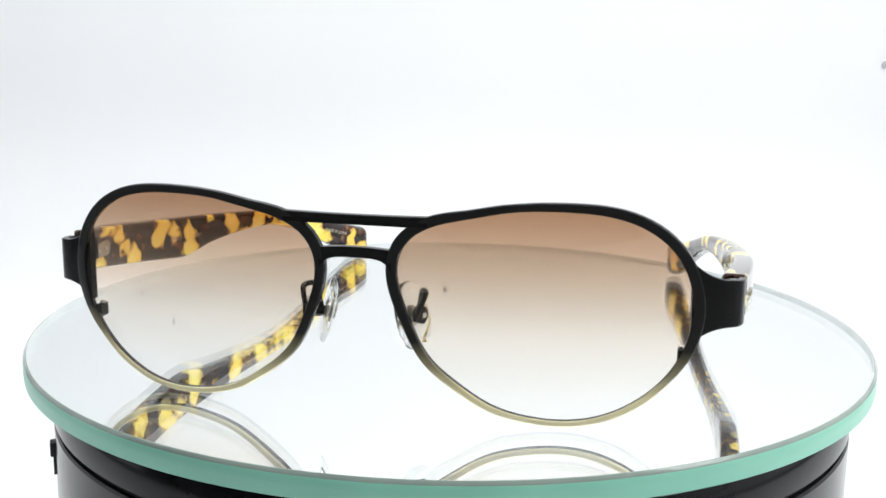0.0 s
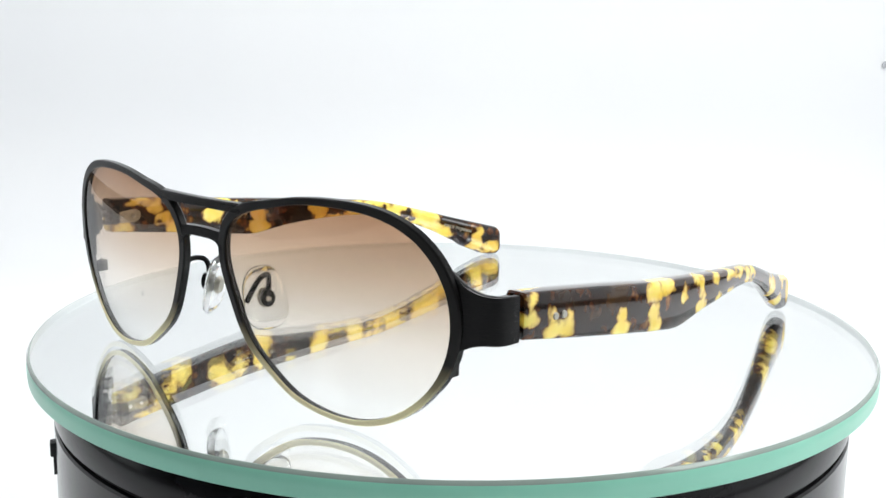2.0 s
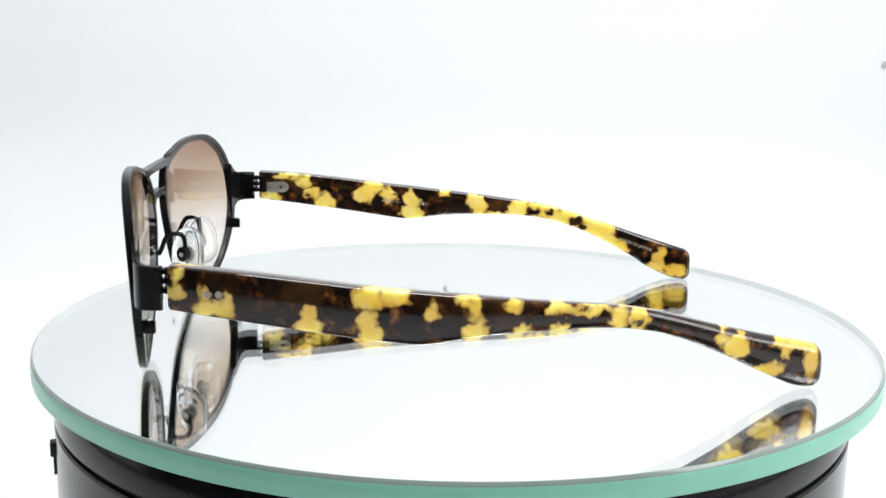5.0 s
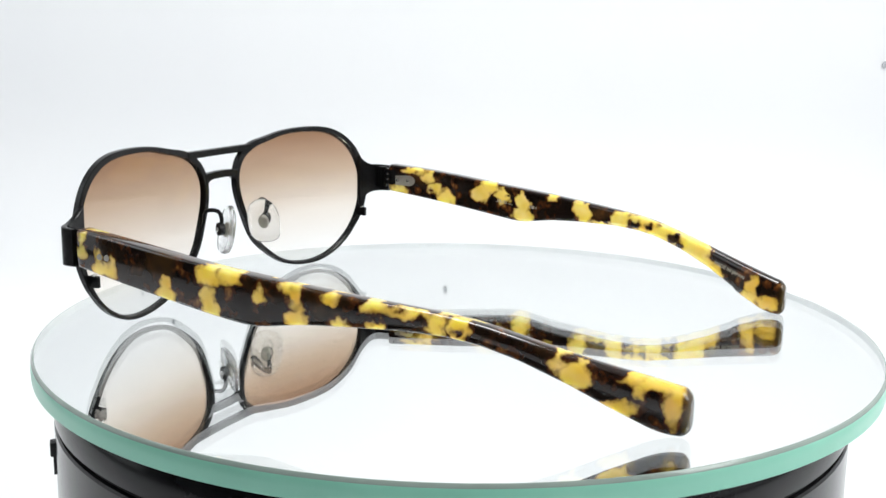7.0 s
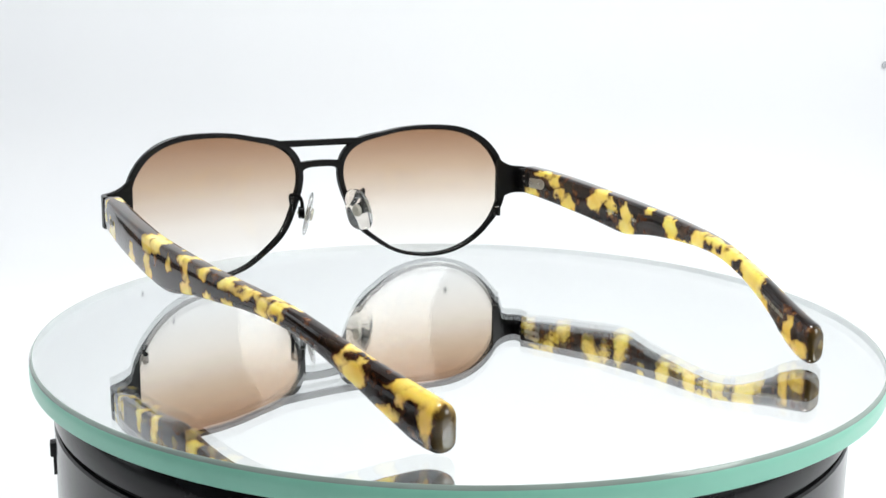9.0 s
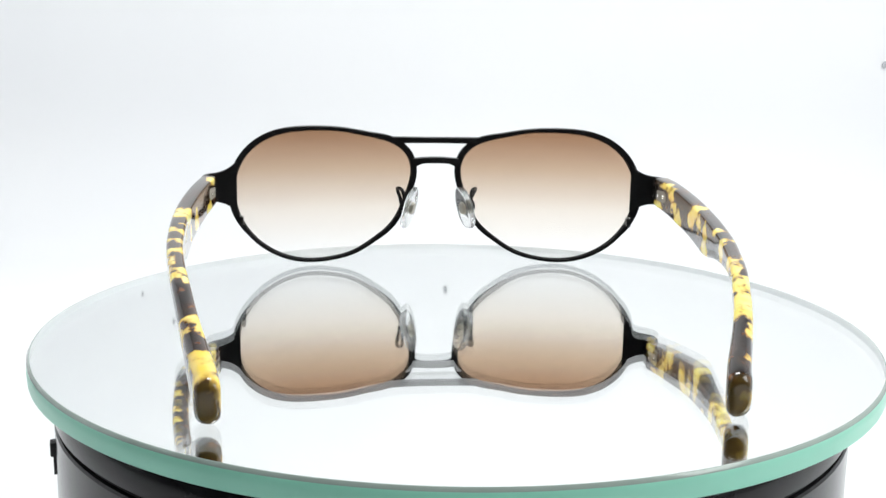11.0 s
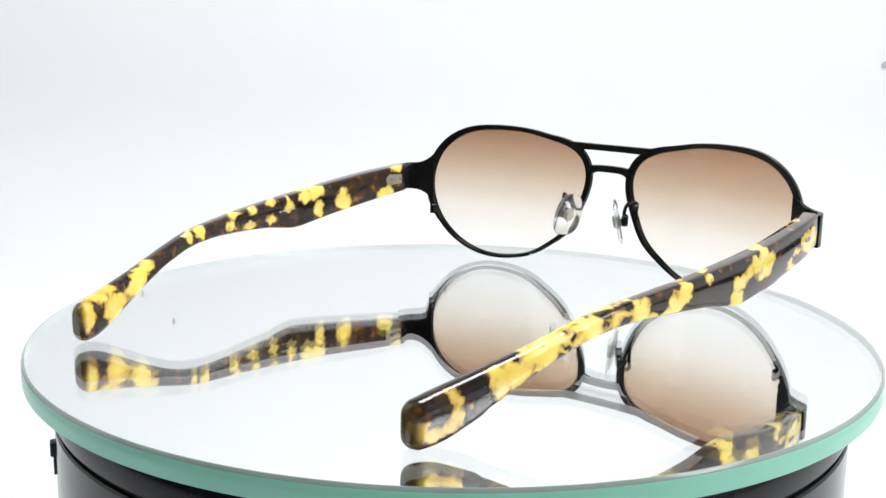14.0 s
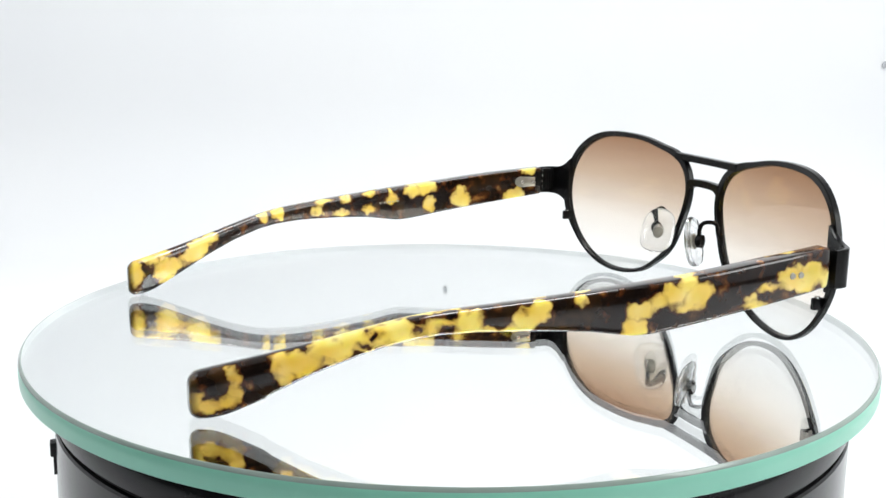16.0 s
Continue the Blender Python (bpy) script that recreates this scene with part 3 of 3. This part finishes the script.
def build_bridge(root):
    bm = bmesh.new()
    rings = []
    for i in range(33):
        x = -13.6 + 27.2 * i / 32
        u = abs(x) / 13.6
        zt = 38.6 + 0.1 * u ** 2
        zb = 36.75 - 0.1 * u ** 2
        y = front_y(x, 37)
        rings.append([local((x, y + dy, z)) for dy, z in ((-0.95, zb + .2), (-0.95, zt - .25), (-0.7, zt), (.7, zt), (.95, zt - .2), (.95, zb + .2), (.7, zb), (-.7, zb))])
    sweep(bm, rings)
    part("brow_bar", bm, BLACK, root, "black metal brow bar")
    bm = bmesh.new()
    rings = []
    for i in range(25):
        x = -6.9 + 13.8 * i / 24
        u = abs(x) / 6.9
        zt = 32.6 - 0.4 * u ** 2
        zb = 30.6 - 2.4 * u ** 5
        y = front_y(x, 30)
        rings.append([local((x, y + dy, z)) for dy, z in ((-0.9, zb + .2), (-0.9, zt - .2), (-0.65, zt), (.7, zt), (.9, zt - .2), (.9, zb + .2), (.7, zb), (-.7, zb))])
    sweep(bm, rings)
    part("bridge", bm, BLACK, root, "arched black metal bridge")


TOP_Y = [15, 22, 32, 42, 52, 63, 74, 87, 99, 105, 113, 121, 130, 138.5, 144]
TOP_Z = [28.4, 27.9, 27.0, 25.9, 24.7, 23.7, 22.6, 21.3, 20.0, 19.0, 16.8, 14.5, 12.1, 10.0, 8.7]
BOT_Y = [15, 22, 32, 42, 52, 59, 62.5, 66, 72, 80, 87, 93, 100, 106, 113.5, 122, 131, 137, 140, 144]
BOT_Z = [20.2, 19.2, 17.8, 16.4, 14.9, 13.9, 13.8, 14.3, 15.2, 15.7, 15.9, 16.0, 15.6, 14.6, 12.2, 8.4, 3.7, 0.9, 0.15, 0.15]
OUT_Y = [14, 24, 40, 51, 63, 80, 100, 120, 144]
OUT_L = [68.5, 69.9, 71.0, 71.2, 70.6, 69.0, 65.3, 60.5, 54.3]
OUT_R = [68.3, 69.9, 70.4, 70.2, 69.2, 67.0, 62.7, 57.0, 48.0]


def soft_interp(x, xs, ys, w):
    return sum(interp(x + d * w, xs, ys) for d in (-1, -0.5, 0, 0.5, 1)) / 5


def temple_at(side, y):
    """Outer x, thickness, top and bottom of a temple (mm)."""
    lift = (0.6 if side < 0 else -0.1) * interp(y, [15, 122, 142], [1, 1, 0])
    w = min(3.0, max(0.0, y - 15), max(0.0, 144 - y))
    x = soft_interp(y, OUT_Y, OUT_L if side > 0 else OUT_R, 5.0)
    th = interp(y, [15, 40, 90, 115, 135, 144], [4.4, 4.3, 3.8, 4.0, 4.9, 4.9])
    return x, th, soft_interp(y, TOP_Y, TOP_Z, w) + lift, soft_interp(y, BOT_Y, BOT_Z, min(w, 1.2)) + lift * (y < 130)


def build_temple(root, side):
    bm = bmesh.new()
    rings = []
    y0, y1 = TEMPLE_START[side], 143.6
    stations = [y0, y0 + 0.12, y0 + 0.4] + [y0 + 0.4 + (y1 - 1.9 - y0 - 0.4) * i / 110 for i in range(1, 111)] + [y1 - 1.9 + 1.9 * math.sin(radians(9 * i)) for i in range(1, 11)]
    for y in stations:
        x, th, zt, zb = temple_at(side, min(y, 143.0))
        e = 0.0
        if y > y1 - 1.9:
            e = 1.9 - math.sqrt(max(0.0, 1.9 ** 2 - (y - y1 + 1.9) ** 2))
        if y < y0 + 0.4:
            e = 0.35 * (1 - (y - y0) / 0.4)
        zt, zb = zt - e, zb + e
        xo, xi = x - e * 0.7, x - th + e * 0.7
        h, c = (zt - zb) / 2, (zt + zb) / 2
        w, m = (xo - xi) / 2, (xo + xi) / 2
        rr = min(interp(y, [15, 60, 105, 130], [0.8, 1.0, 1.3, 2.1]), w * 0.92, h * 0.62)
        ring = []
        for qx, qz, a0 in ((1, 1, 0), (-1, 1, 90), (-1, -1, 180), (1, -1, 270)):
            for a in (0, 22.5, 45, 67.5, 90):
                ring.append((m + qx * (w - rr) + rr * math.cos(radians(a0 + a)), c + qz * (h - rr) + rr * math.sin(radians(a0 + a))))
        ring.append((xo + 0.12 * (h > 2), c - 0.15 * h))
        ring = ring[-1:] + ring[:-1]
        rings.append([local((side * px, y, pz)) for px, pz in ring])
    sweep(bm, rings)
    temple = part("temple", bm, TORT_L if side > 0 else TORT_R, root, "polished tortoiseshell acetate temple")
    # two rivets on the outer face, the core plate and the hinge
    for y in (22.2, 24.3) if side > 0 else (24.8, 27.0):
        x, th, zt, zb = temple_at(side, y)
        bm = bmesh.new()
        bmesh.ops.create_cone(bm, cap_ends=True, segments=18, radius1=0.0007, radius2=0.0006, depth=0.0003,
                              matrix=Matrix.Translation(local((side * (x + 0.22), y, 23.3 if side > 0 else 24.0))) @ pose(0, 0, 0, 0, 90 * side, 0))
        part("rivet", bm, NICKEL, temple, "small silver rivet")
    # silver core plate, rounded at its rear end, let into the inner face
    y0 += 2.0
    bm = bmesh.new()
    edge = [(y0, 22.6), (y0, 25.4)] + [(y0 + 4.6 + 2.2 * math.cos(a), 24.0 + 1.7 * math.sin(a)) for a in [radians(80 - 20 * i) for i in range(9)]]
    rings = []
    for out in (0.25, -0.06, -0.10):
        ring = []
        for y, z in edge:
            x, th, zt, zb = temple_at(side, y)
            k = 0.96 if out < -0.08 else 1.0
            ring.append(local((side * (x - th + out), y0 + 3 + (y - y0 - 3) * k, 24.0 + (z - 24.0) * k)))
        rings.append(ring)
    sweep(bm, rings)
    part("core_plate", bm, PLATE, temple, "silver hinge plate set in the acetate")
    hinge = part("hinge", hinge_mesh(side), BLACK, root, "black comb hinge")
    mid = (END_Y[side] + TEMPLE_START[side]) / 2
    for z in (23.2, 25.0, 26.8):
        bm = bmesh.new()
        bmesh.ops.create_cone(bm, cap_ends=True, segments=18, radius1=0.0012, radius2=0.0012, depth=0.0010, matrix=Matrix.Translation(local((side * 65.4, mid, z))))
        bmesh.ops.bevel(bm, geom=[e for e in bm.edges if len({round(v.co.z, 6) for v in e.verts}) == 1], offset=0.0002, segments=2, affect="EDGES")
        part("barrel", bm, BLACK, hinge)
    bm = bmesh.new()
    bmesh.ops.create_cone(bm, cap_ends=True, segments=14, radius1=0.00045, radius2=0.00045, depth=0.0050, matrix=Matrix.Translation(local((side * 65.4, mid, 25.0))))
    part("hinge_pin", bm, STEEL, hinge, "steel hinge screw")
    for y in (y0 + 0.9, y0 + 4.4):
        x, th, zt, zb = temple_at(side, y)
        bm = bmesh.new()
        bmesh.ops.create_cone(bm, cap_ends=True, segments=14, radius1=0.0006, radius2=0.0005, depth=0.0004, matrix=Matrix.Translation(local((side * (x - th - 0.15), y, 24.0))) @ pose(0, 0, 0, 0, 90, 0))
        part("plate_rivet", bm, STEEL, temple, "tiny steel rivet")


def hinge_mesh(side):
    """Ribbed leaf on the end piece's inner face, three tongues over the gap and the block that bites into the temple."""
    bm = bmesh.new()
    e, b = END_Y[side], TEMPLE_START[side]
    block(bm, local((side * 66.5, e - 1.9, 24.6)), (0.0018, 0.0036, 0.0066), 0.0003)
    for i in range(4):
        block(bm, local((side * 65.5, e - 0.7 - 0.85 * i, 24.6)), (0.0007, 0.00045, 0.0060), 0.0001)
    for z in (23.2, 25.0, 26.8):
        block(bm, local((side * 65.9, (e + b) / 2, z)), (0.0014, (b - e + 1.6) / 1000, 0.0009), 0.0002)
    block(bm, local((side * 65.0, b + 1.2, 24.9)), (0.0014, 0.0022, 0.0046), 0.0003)
    return bm


def build_print(root, side):
    """Silver printing on the inner faces: strokes too small to read, and a maker's line near the tip."""
    bm = bmesh.new()
    def bars(y0, z0, slope, widths, height):
        y = y0
        for w in widths:
            x, th, zt, zb = temple_at(side, y)
            z = z0 + slope * (y - y0)
            block(bm, local((side * (x - th - 0.02), y, z)), (0.00006, w / 1000, height / 1000))
            y += w + 0.35
    if side < 0:
        bars(53.5, 19.9, -0.09, (0.2, 0.5, 0.16, 0.45, 0.16, 0.5, 0.16, 0.5, 0.2), 0.22)
        bars(54.0, 20.3, -0.09, (0.16, 0.16, 0.4, 0.16, 0.3, 0.16), 0.8)
        bars(65.0, 19.3, -0.09, (0.2, 0.2, 0.6, 0.2), 0.9)
        font = bpy.data.curves.new("origin_print", "FONT")
        font.body, font.size, font.extrude = "MADE IN JAPAN", 0.00138, 0.00002
        font.materials.append(PRINT)
        line = new("origin_print", font)
        line.parent = root
        x0, t0, _, _ = temple_at(side, 123.8)
        x1, t1, _, _ = temple_at(side, 136.3)
        a, b = local((-(x0 - t0) + 0.05, 123.8, 10.7)), local((-(x1 - t1) + 0.05, 136.3, 6.9))
        along = (b - a).normalized()
        face = along.cross(Vector((0, 0, 1))).normalized()
        up = face.cross(along)
        turn = Matrix((along, up, face)).transposed().to_4x4()
        line.matrix_local = Matrix.Translation(a) @ turn
        tagged(line, "tiny silver line of print")
    else:
        bars(62.0, 19.6, -0.06, (0.2, 0.5, 0.2, 0.4, 0.2, 0.5, 0.2, 0.5, 0.2, 0.4), 0.5)
    tagged(part("temple_print", bm, PRINT, root, "faint silver printing"), kind="stuff")


def build_sunglasses():
    root = new("sunglasses")
    tagged(root, "black metal double-bridge sunglasses with tortoiseshell temples and brown gradient lenses", "sunglasses")
    for side in (1, -1):
        build_front(root, side)
        build_temple(root, side)
        build_print(root, side)
    build_bridge(root)
    # the front sits a trifle towards the wearer's right between its temples
    middle = ("rim", "lens", "closing_block", "pad_arm", "nose_pad", "brow_bar", "bridge")
    for ob in root.children:
        shift = Matrix.Translation((-0.0004, 0, 0)) if ob.name.split(".")[0] in middle else Matrix()
        ob.matrix_basis = GLASSES @ shift @ ob.matrix_basis
    return root


build_tent()
turntable_base = build_base()
mirror_disc = build_disc()
sunglasses = build_sunglasses()

# ---------------------------------------------------------------- turning
START, RATE = -14.109, 14.639


def motions():
    for thing in (mirror_disc, sunglasses):
        walk(thing, [(0.5 * i, pose(0, 0, 0, 0, 0, START - RATE * 0.5 * i)) for i in range(33)])


motions()
